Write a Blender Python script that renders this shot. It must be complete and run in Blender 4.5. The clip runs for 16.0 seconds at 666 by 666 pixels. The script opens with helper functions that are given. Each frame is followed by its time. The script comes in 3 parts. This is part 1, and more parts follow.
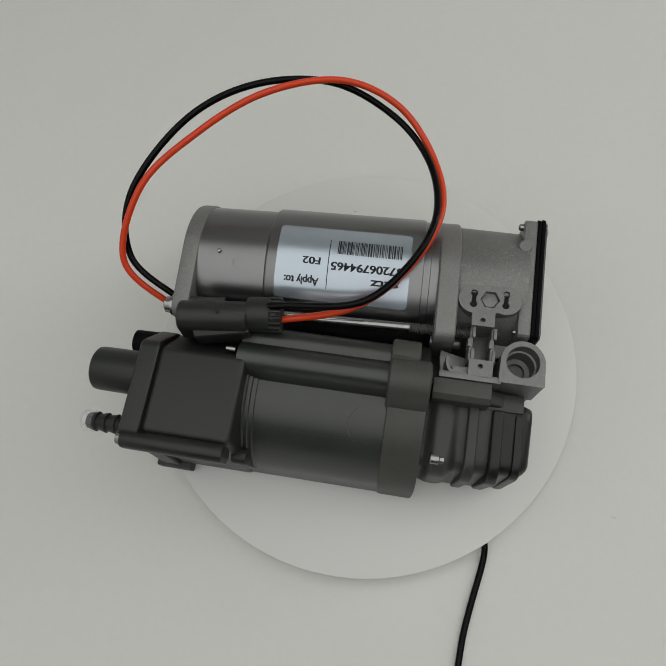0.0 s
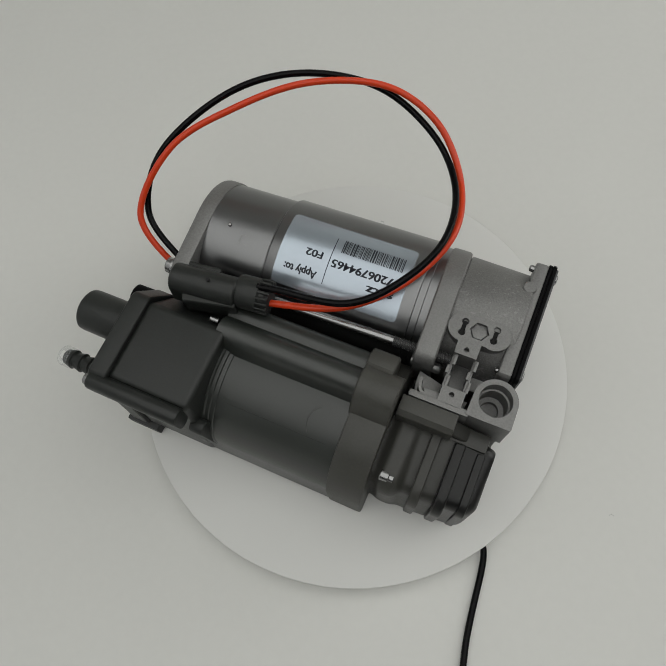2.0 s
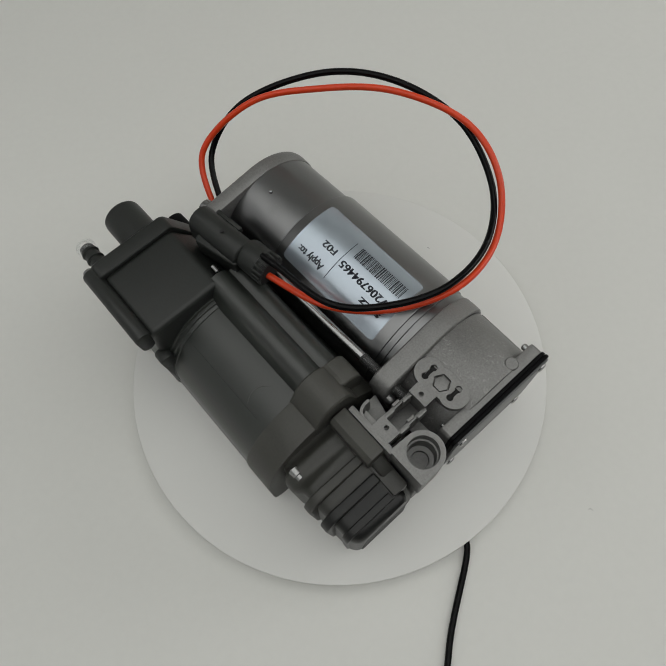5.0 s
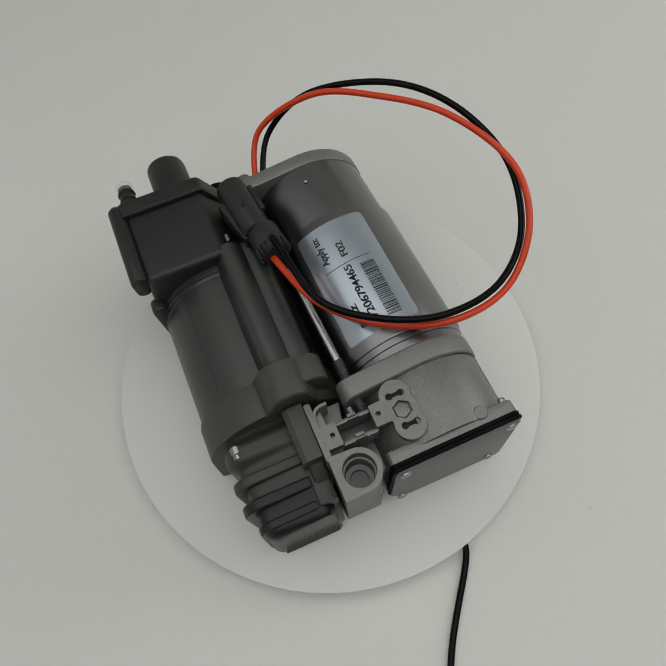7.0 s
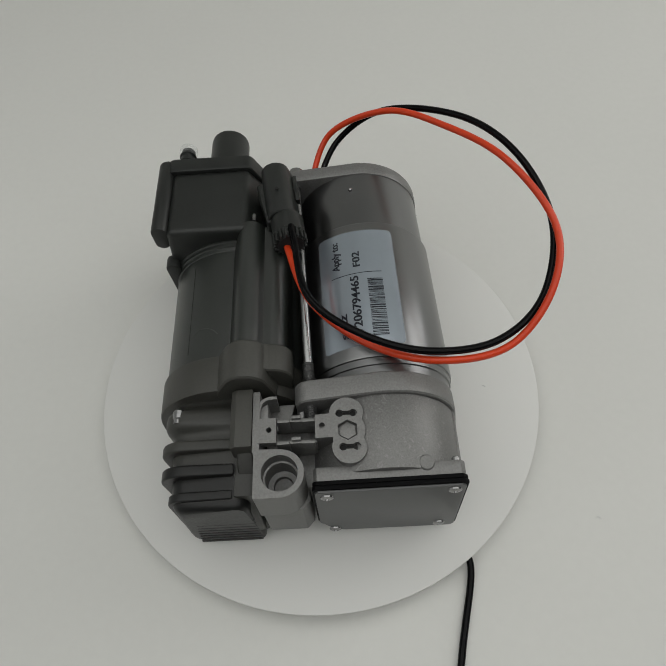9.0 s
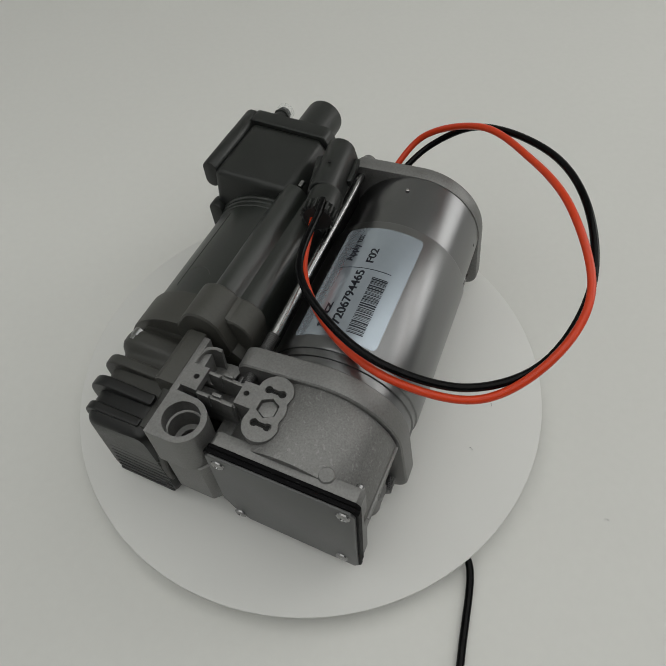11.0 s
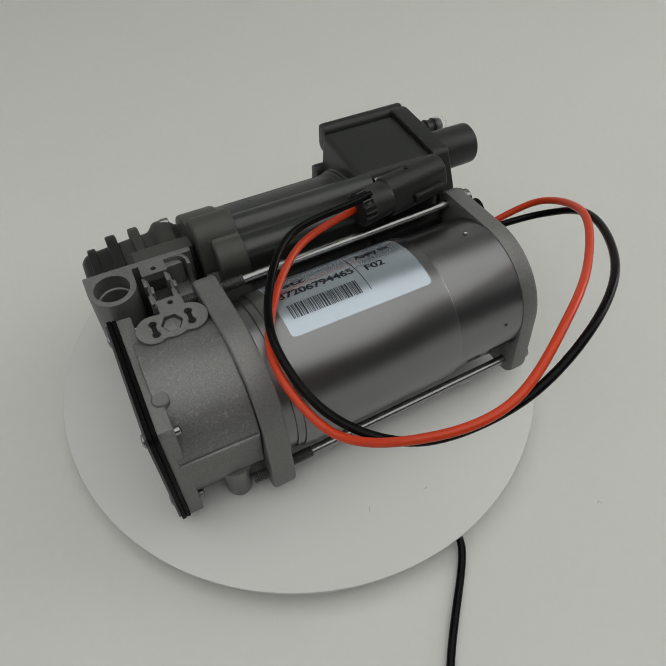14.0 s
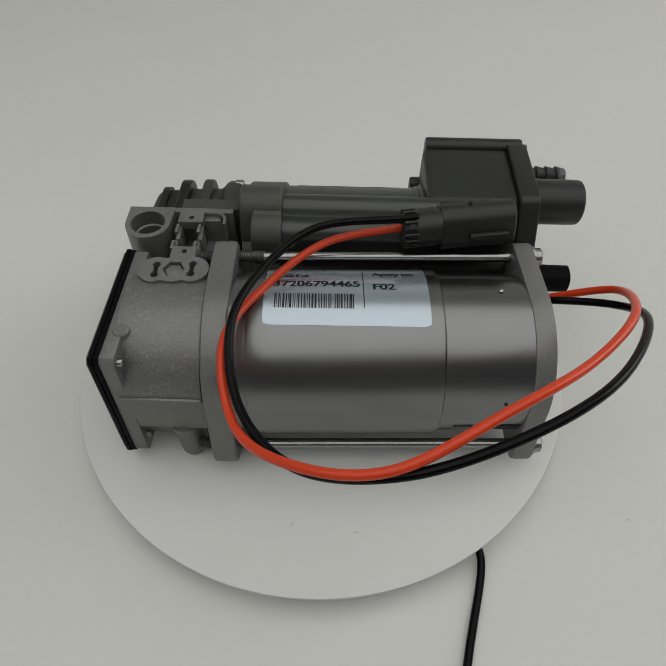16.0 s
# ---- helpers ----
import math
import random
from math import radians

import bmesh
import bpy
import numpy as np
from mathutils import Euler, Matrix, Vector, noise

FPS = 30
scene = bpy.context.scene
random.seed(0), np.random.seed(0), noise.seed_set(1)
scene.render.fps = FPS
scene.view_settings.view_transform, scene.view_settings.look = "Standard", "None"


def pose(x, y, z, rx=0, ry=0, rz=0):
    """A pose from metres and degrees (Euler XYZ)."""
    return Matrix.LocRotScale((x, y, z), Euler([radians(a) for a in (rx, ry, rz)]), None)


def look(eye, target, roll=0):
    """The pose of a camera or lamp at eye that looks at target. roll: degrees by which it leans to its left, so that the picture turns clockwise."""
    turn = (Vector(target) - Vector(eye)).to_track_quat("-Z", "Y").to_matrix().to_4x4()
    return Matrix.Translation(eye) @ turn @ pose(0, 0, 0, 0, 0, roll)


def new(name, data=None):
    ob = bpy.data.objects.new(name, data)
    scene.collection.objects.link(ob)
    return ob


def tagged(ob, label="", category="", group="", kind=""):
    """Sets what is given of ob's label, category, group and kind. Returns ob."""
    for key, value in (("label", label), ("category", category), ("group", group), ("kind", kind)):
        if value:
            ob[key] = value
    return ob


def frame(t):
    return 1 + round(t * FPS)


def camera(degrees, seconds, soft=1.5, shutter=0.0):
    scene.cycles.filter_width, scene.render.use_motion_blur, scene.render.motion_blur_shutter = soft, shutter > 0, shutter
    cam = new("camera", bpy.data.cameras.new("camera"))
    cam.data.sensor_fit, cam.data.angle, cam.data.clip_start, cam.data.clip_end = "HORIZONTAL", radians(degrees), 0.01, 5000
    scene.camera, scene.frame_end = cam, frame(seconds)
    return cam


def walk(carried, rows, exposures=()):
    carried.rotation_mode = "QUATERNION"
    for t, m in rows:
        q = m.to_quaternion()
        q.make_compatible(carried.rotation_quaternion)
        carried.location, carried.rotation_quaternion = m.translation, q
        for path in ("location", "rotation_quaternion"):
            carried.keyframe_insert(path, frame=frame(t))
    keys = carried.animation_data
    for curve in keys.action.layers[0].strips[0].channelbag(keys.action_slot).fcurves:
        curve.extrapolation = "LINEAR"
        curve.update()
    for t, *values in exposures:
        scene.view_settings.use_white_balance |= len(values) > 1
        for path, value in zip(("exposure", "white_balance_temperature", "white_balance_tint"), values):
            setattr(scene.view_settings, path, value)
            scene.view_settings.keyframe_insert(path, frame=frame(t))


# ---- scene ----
cam = camera(56.935, 16.0, soft=1.05)
# seconds, metres x y z, degrees: a handheld camera that sinks slowly in front of the turntable
TOP = 0.014  # height of the platter above the table
PATH = [
    (0.0, 0.0038, -0.1063, 0.3552, 18.81, 4.10, -1.95),
    (0.5, 0.0020, -0.1085, 0.3540, 19.25, 4.03, -2.86),
    (1.0, 0.0018, -0.1126, 0.3490, 19.80, 4.29, -3.33),
    (1.5, -0.0027, -0.1125, 0.3506, 20.41, 3.57, -3.80),
    (2.0, 0.0020, -0.1169, 0.3489, 21.22, 3.67, -4.34),
    (2.5, 0.0010, -0.1181, 0.3525, 21.45, 3.55, -4.68),
    (3.0, 0.0022, -0.1190, 0.3545, 21.40, 3.32, -5.10),
    (3.5, 0.0030, -0.1212, 0.3534, 21.35, 3.18, -5.23),
    (4.0, 0.0015, -0.1221, 0.3537, 21.60, 2.84, -5.12),
    (6.5, 0.0026, -0.1315, 0.3475, 23.18, 2.43, -6.02),
    (7.0, 0.0015, -0.1395, 0.3431, 25.22, 2.53, -6.83),
    (7.5, 0.0022, -0.1452, 0.3380, 25.75, 2.66, -7.21),
    (8.0, -0.0043, -0.1498, 0.3297, 27.27, 2.05, -8.20),
    (8.5, -0.0041, -0.1559, 0.3247, 29.23, 2.06, -8.60),
    (11.0, -0.0060, -0.1772, 0.2902, 34.93, 1.16, -7.87),
    (11.5, -0.0063, -0.1806, 0.2789, 35.31, 0.57, -7.22),
    (12.0, -0.0102, -0.1834, 0.2756, 36.44, 0.16, -6.74),
    (12.5, -0.0155, -0.1883, 0.2690, 37.18, 0.40, -6.66),
    (13.0, -0.0170, -0.1895, 0.2653, 37.78, 0.11, -7.55),
    (13.5, -0.0116, -0.1978, 0.2664, 37.90, -0.08, -7.54),
    (14.0, -0.0121, -0.2002, 0.2696, 38.54, -0.47, -7.81),
    (14.5, -0.0114, -0.2012, 0.2675, 38.46, -0.34, -7.08),
    (15.0, -0.0152, -0.2000, 0.2667, 38.87, -0.35, -6.95),
    (15.5, -0.0149, -0.1985, 0.2624, 39.12, -0.25, -5.75),
    (16.0, -0.0129, -0.1979, 0.2617, 39.09, -0.37, -5.00),
]
walk(cam, [(t, pose(x, y, z + TOP, rx, ry, rz)) for t, x, y, z, rx, ry, rz in PATH])

# seconds and degrees of the platter's turn
TURN = [
    (0.0, -11.26), (0.5, -15.45), (1.0, -19.57), (1.5, -23.67), (2.0, -27.77), (2.5, -31.90),
    (3.0, -36.09), (3.5, -40.35), (4.0, -44.70), (4.5, -49.16), (5.0, -53.75), (5.5, -58.47),
    (6.0, -63.34), (6.5, -68.37), (7.0, -73.55), (7.5, -78.89), (8.0, -84.51), (8.5, -90.28),
    (9.0, -96.21), (9.5, -102.39), (10.0, -108.71), (10.5, -115.13), (11.0, -121.66), (11.5, -128.16),
    (12.0, -134.74), (12.5, -141.37), (13.0, -148.01), (13.5, -154.64), (14.0, -161.26), (14.5, -167.81),
    (15.0, -174.28), (15.5, -180.61), (16.0, -186.77),
]

# ---- light ----
world = bpy.data.worlds.new("studio")
scene.world = world
world.use_nodes = True
world.node_tree.nodes["Background"].inputs[0].default_value = (0.80, 0.83, 0.88, 1)
world.node_tree.nodes["Background"].inputs[1].default_value = 0.07
scene.view_settings.exposure = 0.0


def area(name, where, target, sx, sy, watts, colour):
    d = bpy.data.lights.new(name, "AREA")
    d.shape, d.size, d.size_y, d.energy, d.color = "RECTANGLE", sx, sy, watts, colour
    ob = new(name, d)
    ob.matrix_world = look(where, target)
    return ob


area("ceiling_light", (0.2, -0.27, 1.05), (0.2, -0.27, 0), 2.3, 1.50, 10.6, (0.995, 1.0, 0.965))
area("window_side", (1.55, 0.34, 0.62), (0, 0.14, 0.05), 0.9, 0.8, 6.4, (1.0, 0.995, 0.965))


# ---- materials ----
def material(name, colour, rough=0.5, metal=0.0, grain=0.0, scale=400.0, bump=0.0, blot=0.0, blot_scale=25.0, coat=0.0, spec=0.5, fleck=0.0):
    """Principled surface with fine grain and larger blotches in colour and roughness, and a fine relief."""
    m = bpy.data.materials.new(name)
    m.use_nodes = True
    nt = m.node_tree
    b = nt.nodes["Principled BSDF"]
    b.inputs["Base Color"].default_value = (*colour, 1)
    b.inputs["Roughness"].default_value = rough
    b.inputs["Metallic"].default_value = metal
    b.inputs["Coat Weight"].default_value = coat
    b.inputs["Specular IOR Level"].default_value = spec
    if grain or blot or bump:
        co = nt.nodes.new("ShaderNodeTexCoord")
        fine = nt.nodes.new("ShaderNodeTexNoise")
        fine.inputs["Scale"].default_value, fine.inputs["Detail"].default_value = scale, 4
        wide = nt.nodes.new("ShaderNodeTexNoise")
        wide.inputs["Scale"].default_value, wide.inputs["Detail"].default_value = blot_scale, 5
        for n in (fine, wide):
            nt.links.new(co.outputs["Object"], n.inputs["Vector"])
        last = None
        for n, amount in ((fine, grain), (wide, blot)):
            mr = nt.nodes.new("ShaderNodeMapRange")
            mr.inputs[1].default_value, mr.inputs[2].default_value = 0.3, 0.7
            mr.inputs[3].default_value, mr.inputs[4].default_value = 1 - amount, 1 + amount
            nt.links.new(n.outputs["Fac"], mr.inputs[0])
            if last is None:
                last = mr.outputs[0]
            else:
                mul = nt.nodes.new("ShaderNodeMath")
                mul.operation = "MULTIPLY"
                nt.links.new(last, mul.inputs[0])
                nt.links.new(mr.outputs[0], mul.inputs[1])
                last = mul.outputs[0]
        if fleck:
            spots = nt.nodes.new("ShaderNodeTexNoise")
            spots.inputs["Scale"].default_value, spots.inputs["Detail"].default_value, spots.inputs["Distortion"].default_value = 330, 2, 1.6
            nt.links.new(co.outputs["Object"], spots.inputs["Vector"])
            mr = nt.nodes.new("ShaderNodeMapRange")
            mr.inputs[1].default_value, mr.inputs[2].default_value = 0.60, 0.70
            mr.inputs[3].default_value, mr.inputs[4].default_value = 1, 1 + fleck
            nt.links.new(spots.outputs["Fac"], mr.inputs[0])
            mul = nt.nodes.new("ShaderNodeMath")
            mul.operation = "MULTIPLY"
            nt.links.new(last, mul.inputs[0])
            nt.links.new(mr.outputs[0], mul.inputs[1])
            last = mul.outputs[0]
        tint = nt.nodes.new("ShaderNodeVectorMath")
        tint.operation = "SCALE"
        tint.inputs[0].default_value = colour
        nt.links.new(last, tint.inputs["Scale"])
        nt.links.new(tint.outputs[0], b.inputs["Base Color"])
        ro = nt.nodes.new("ShaderNodeMath")
        ro.operation = "MULTIPLY"
        ro.inputs[1].default_value = rough
        nt.links.new(last, ro.inputs[0])
        nt.links.new(ro.outputs[0], b.inputs["Roughness"])
        if bump:
            bp = nt.nodes.new("ShaderNodeBump")
            bp.inputs["Strength"].default_value, bp.inputs["Distance"].default_value = bump, 0.0004
            nt.links.new(fine.outputs["Fac"], bp.inputs["Height"])
            nt.links.new(bp.outputs[0], b.inputs["Normal"])
    return m


PAPER = material("white_paper", (0.66, 0.66, 0.635), 0.85, blot=0.015, blot_scale=3, grain=0.01, scale=200)
# tones of the unseen walls: white bounces light, dark grey mimics a dim room
WALL = material("bounce_wall_white", (0.70, 0.71, 0.72), 0.8, blot=0.02, blot_scale=2, grain=0.02, scale=150, bump=0.1)
DIM_WALL = material("dim_room_grey", (0.13, 0.13, 0.135), 0.8, blot=0.02, blot_scale=2, grain=0.02, scale=150, bump=0.1)
PLATTER = material("white_platter", (0.664, 0.664, 0.645), 0.5, blot=0.01, blot_scale=12)
CAST = material("cast_aluminium", (0.198, 0.197, 0.193), 0.47, 0.55, grain=0.14, scale=1100, bump=0.32, blot=0.05, blot_scale=60)
CRANK = material("sand_cast_aluminium", (0.18, 0.179, 0.175), 0.44, 0.55, grain=0.2, scale=1300, bump=0.3, blot=0.06, blot_scale=50, fleck=0.5)
STEEL = material("zinc_steel", (0.215, 0.216, 0.219), 0.3, 1.0, grain=0.012, scale=900, blot=0.02, blot_scale=14)
CHROME = material("bright_steel", (0.33, 0.33, 0.33), 0.26, 1.0, grain=0.03, scale=900, blot=0.05)
THREAD = material("dark_thread", (0.22, 0.22, 0.22), 0.4, 0.9, grain=0.1, scale=800)
DRYER = material("dark_grey_plastic", (0.018, 0.0208, 0.0182), 0.37, spec=0.75, grain=0.08, scale=900, bump=0.08, blot=0.14, blot_scale=22)
SCRATCH = material("scuffed_plastic", (0.075, 0.078, 0.072), 0.6)
PLASTIC = material("black_plastic", (0.0155, 0.0172, 0.0158), 0.42, spec=0.42, grain=0.10, scale=900, bump=0.12, blot=0.12, blot_scale=30)
RIBBED = material("black_ribbed_plastic", (0.009, 0.0092, 0.009), 0.36, spec=0.36, grain=0.10, scale=900, bump=0.12, blot=0.12, blot_scale=30)
HEAD = material("olive_black_plastic", (0.031, 0.0308, 0.027), 0.44, grain=0.12, scale=900, bump=0.15, blot=0.12, blot_scale=30)
OLIVE = material("olive_plastic", (0.048, 0.0475, 0.0415), 0.5, grain=0.12, scale=900, bump=0.15, blot=0.10, blot_scale=30)
RUBBER = material("black_rubber", (0.0025, 0.0025, 0.003), 0.6, grain=0.1, scale=500, spec=0.08)
PLATE = material("plate_steel", (0.085, 0.087, 0.088), 0.35, 0.3, grain=0.03, scale=600, blot=0.05)
LABEL = material("label_foil", (0.44, 0.495, 0.555), 0.24, 0.72, grain=0.01, scale=300, blot=0.02)
INK = material("label_ink", (0.008, 0.009, 0.014), 0.5, spec=0.15)
RED = material("red_insulation", (0.62, 0.046, 0.009), 0.3, grain=0.04, scale=400, blot=0.06, spec=0.4)
BLACK = material("black_insulation", (0.0022, 0.0022, 0.0026), 0.22, grain=0.05, scale=400, spec=0.12)
CLEAR = material("clear_plastic", (0.75, 0.77, 0.77), 0.25)
CLEAR.node_tree.nodes["Principled BSDF"].inputs["Alpha"].default_value = 0.13
# flat dark colour that stands in for shade inside slots, holes and the plug
HOLE_SHADE = material("painted_hole_shade", (0.01, 0.01, 0.01), 0.8)


# ---- mesh helpers, in millimetres ----
MM = 0.001


def part(name, bm, mat, parent, label="", smooth=35):
    """Links a bmesh, drawn in millimetres, as one mesh object under a thing or a part."""
    bmesh.ops.recalc_face_normals(bm, faces=bm.faces[:])
    bmesh.ops.scale(bm, vec=(MM, MM, MM), verts=bm.verts[:])
    for f in bm.faces:
        f.smooth = True
    for e in bm.edges:
        if len(e.link_faces) == 2 and e.calc_face_angle(0) > radians(smooth):
            e.smooth = False
    me = bpy.data.meshes.new(name)
    bm.to_mesh(me)
    bm.free()
    me.materials.append(mat)
    ob = new(name, me)
    if parent:
        ob.parent = parent
    if label:
        tagged(ob, label)
    return ob


AX = {"x": lambda a, u, v: (a, u, v), "y": lambda a, u, v: (u, a, v), "z": lambda a, u, v: (u, v, a)}


def prism(bm, poly, a, b, axis="x", bevel=0.0, seg=2, taper=None):
    """Extrudes a polygon (u, v) along an axis from a to b; taper: a second polygon at b."""
    put = AX[axis]
    lo = [bm.verts.new(put(a, u, v)) for u, v in poly]
    hi = [bm.verts.new(put(b, u, v)) for u, v in (taper or poly)]
    n = len(poly)
    faces = [bm.faces.new(lo[::-1]), bm.faces.new(hi)]
    for i in range(n):
        faces.append(bm.faces.new((lo[i], lo[(i + 1) % n], hi[(i + 1) % n], hi[i])))
    bmesh.ops.recalc_face_normals(bm, faces=faces)
    if bevel:
        edges = {e for f in faces for e in f.edges if e.calc_face_angle(0) > radians(40)}
        bmesh.ops.bevel(bm, geom=list(edges), offset=bevel, segments=seg, affect="EDGES", profile=0.6, clamp_overlap=True)
    return bm


def lathe(bm, profile, centre=(0, 0), axis="x", seg=48, squash=(1, 1), ends=True):
    """Turns (along, radius) pairs round an axis through centre (u, v)."""
    put = AX[axis]
    rings = []
    for a, r in profile:
        rings.append([bm.verts.new(put(a, centre[0] + r * squash[0] * math.cos(k * math.tau / seg), centre[1] + r * squash[1] * math.sin(k * math.tau / seg))) for k in range(seg)])
    for p, q in zip(rings, rings[1:]):
        for k in range(seg):
            bm.faces.new((p[k], p[(k + 1) % seg], q[(k + 1) % seg], q[k]))
    if ends:
        bm.faces.new(rings[0][::-1])
        bm.faces.new(rings[-1])
    return bm


def box(bm, x0, x1, y0, y1, z0, z1, bevel=0.8, seg=2):
    return prism(bm, [(y0, z0), (y1, z0), (y1, z1), (y0, z1)], x0, x1, "x", bevel, seg)


def hull(circles, step=10):
    """Convex outline round circles (u, v, r)."""
    pts = [(u + r * math.cos(radians(k)), v + r * math.sin(radians(k))) for u, v, r in circles for k in range(0, 360, step)]
    pts = sorted({(round(u, 3), round(v, 3)) for u, v in pts})
    def half(ps):
        out = []
        for p in ps:
            while len(out) > 1 and (out[-1][0] - out[-2][0]) * (p[1] - out[-2][1]) - (out[-1][1] - out[-2][1]) * (p[0] - out[-2][0]) <= 1e-6:
                out.pop()
            out.append(p)
        return out
    lo, up = half(pts), half(pts[::-1])
    return lo[:-1] + up[:-1]


def spline(points, n=12):
    """Points on a smooth curve through the given ones."""
    P = [Vector(p) for p in points]
    P = [2 * P[0] - P[1], *P, 2 * P[-1] - P[-2]]
    out = []
    for a, b, c, d in zip(P, P[1:], P[2:], P[3:]):
        for k in range(n):
            t = k / n
            out.append(0.5 * (2 * b + (c - a) * t + (2 * a - 5 * b + 4 * c - d) * t * t + (3 * b - a - 3 * c + d) * t ** 3))
    return out + [P[-2]]


def tube(bm, line, r, seg=12):
    """Sweeps a circle along a line of points."""
    up, rings = Vector((0.3, 0.2, 0.9)), []
    for i, p in enumerate(line):
        d = (line[min(i + 1, len(line) - 1)] - line[max(i - 1, 0)]).normalized()
        s = d.cross(up).normalized()
        up = s.cross(d).normalized()
        rings.append([bm.verts.new(p + r * (s * math.cos(k * math.tau / seg) + up * math.sin(k * math.tau / seg))) for k in range(seg)])
    for p, q in zip(rings, rings[1:]):
        for k in range(seg):
            bm.faces.new((p[k], p[(k + 1) % seg], q[(k + 1) % seg], q[k]))
    bm.faces.new(rings[0][::-1])
    bm.faces.new(rings[-1])
    return bm


def rounded(x0, x1, y0, y1, r):
    return hull([(x0 + r, y0 + r, r), (x1 - r, y0 + r, r), (x1 - r, y1 - r, r), (x0 + r, y1 - r, r)], 15)


B = bmesh.new

# ---- the place: a white photo table with a curved-up backdrop ----
bm = B()
prof = [(-1400, 0), (-600, 0), (0, 0), (500, 0), (700, 0)] + [(700 + 250 * math.sin(radians(a)), 250 - 250 * math.cos(radians(a))) for a in range(10, 91, 10)] + [(950, 1600)]
rows = [[bm.verts.new((x, y, z)) for x in (-1100, -500, 0, 500, 1660)] for y, z in prof]
for p, q in zip(rows, rows[1:]):
    for k in range(4):
        bm.faces.new((p[k], p[k + 1], q[k + 1], q[k]))
tagged(part("backdrop", bm, PAPER, None, smooth=60), "seamless matt white paper sweep under and behind the turntable", "backdrop", kind="structure")

# plain unseen walls and ceiling, added to close the room round the table
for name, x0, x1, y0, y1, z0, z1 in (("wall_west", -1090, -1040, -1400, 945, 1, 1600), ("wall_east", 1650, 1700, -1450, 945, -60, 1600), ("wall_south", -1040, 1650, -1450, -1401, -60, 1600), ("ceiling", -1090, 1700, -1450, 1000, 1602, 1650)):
    tagged(part(name, box(B(), x0, x1, y0, y1, z0, z1, 0), WALL if name in ("wall_west", "ceiling") else DIM_WALL, None), ("unseen off-white bounce " if name in ("wall_west", "ceiling") else "unseen dark grey stand-in ") + name.split("_")[0], "wall" if name != "ceiling" else "ceiling", kind="structure")


# ---- turntable ----
turntable = tagged(new("turntable"), "round white electric turntable with a smooth platter", "turntable")
turntable.location = (0, 0, 0)
part("base", lathe(B(), [(0, 83), (0.6, 84), (2.6, 84), (3.4, 82), (3.4, 60)], axis="z", seg=96), PLATTER, turntable)
platter = part("platter", lathe(B(), [(3.5, 80), (6, 117), (8.5, 123), (10.5, 124.5), (13, 125), (13.7, 124.8), (14, 124.2)], axis="z", seg=160), PLATTER, turntable, "matt white rotating platter")
plug = part("cable_plug", lathe(B(), [(-14, 2.0), (-12, 2.2), (10, 2.2), (12, 1.8)], axis="y", seg=20), PLATTER, turntable)
plug.matrix_basis = pose(0.0575, -0.0925, 0.0064, 0, 0, 203)

power_cable = tagged(new("power_cable"), "thin black power cable running over the table from the turntable", "cable")
line = spline([(57, -92, 6.4), (60.5, -104, 6), (61.6, -110, 4.8), (60.9, -115.5, 3), (59, -121.5, 1.8), (57, -126.5, 1.7), (53, -136, 1.7), (48.8, -146.3, 1.7), (45.2, -156.3, 1.7), (41.8, -168.5, 1.7), (36, -190, 1.7), (32, -240, 1.7), (40, -340, 1.7), (55, -500, 1.7)])
part("cord", tube(B(), line, 1.78), BLACK, power_cable)

# lint on the platter and the table
for x, y, a in ((9, 94, 70), (-19.3, 96.6, 20)):
    lint = part("lint_fibre", tube(B(), spline([(-1.0, 0, 14.1), (0, 0.4, 14.2), (1.0, -0.2, 14.1)], 4), 0.09, 6), THREAD, platter, "tiny grey lint fibre")
    lint.matrix_basis = pose(x * MM, y * MM, 0, 0, 0, a)
lint = tagged(part("lint_fibre", tube(B(), spline([(-1.3, 0, 0.1), (0, 0.8, 0.2), (1.2, -0.4, 0.1)], 4), 0.09, 6), THREAD, None), "tiny grey lint fibre on the white paper", "lint")
lint.location = (0.135, -0.098, 0)

# ---- compressor ----
comp = tagged(new("air_compressor"), "grey metal and black plastic air compressor with looped red wire", "air compressor")
comp.location = (0, 0, TOP)
MY, MZ = 30.9, 41.5  # motor axis
ROD_A, ROD_B = (-2.2, 68.4), (62.6, 14.6)  # the two through bolts
YAW = Matrix.Translation((0.024, 0.030, 0)) @ Matrix.Rotation(radians(2.0), 4, "Z") @ Matrix.Translation((-0.024, -0.030, 0))  # the motor sits slightly askew on the crankcase
DY, DZ = -40.0, 33.0  # dryer axis


def filled(bm, outer, holes, a, b, axis="z", bevel=0.0):
    """A flat plate with holes through it, from a to b along an axis."""
    put = AX[axis]
    edges = []
    for loop in (outer, *holes):
        vs = [bm.verts.new(put(a, u, v)) for u, v in loop]
        edges += [bm.edges.new((vs[i], vs[(i + 1) % len(vs)])) for i in range(len(vs))]
    got = bmesh.ops.triangle_fill(bm, use_beauty=True, edges=edges)
    faces = [g for g in got["geom"] if isinstance(g, bmesh.types.BMFace)]
    ext = bmesh.ops.extrude_face_region(bm, geom=faces)
    up = [g for g in ext["geom"] if isinstance(g, bmesh.types.BMVert)]
    bmesh.ops.translate(bm, vec=put(b - a, 0, 0), verts=up)
    return bm


def circle(u, v, r, n=28, start=0, stop=360):
    full = stop - start >= 360
    return [(u + r * math.cos(radians(start + (stop - start) * k / (n if full else n - 1))), v + r * math.sin(radians(start + (stop - start) * k / (n if full else n - 1)))) for k in range(n)]


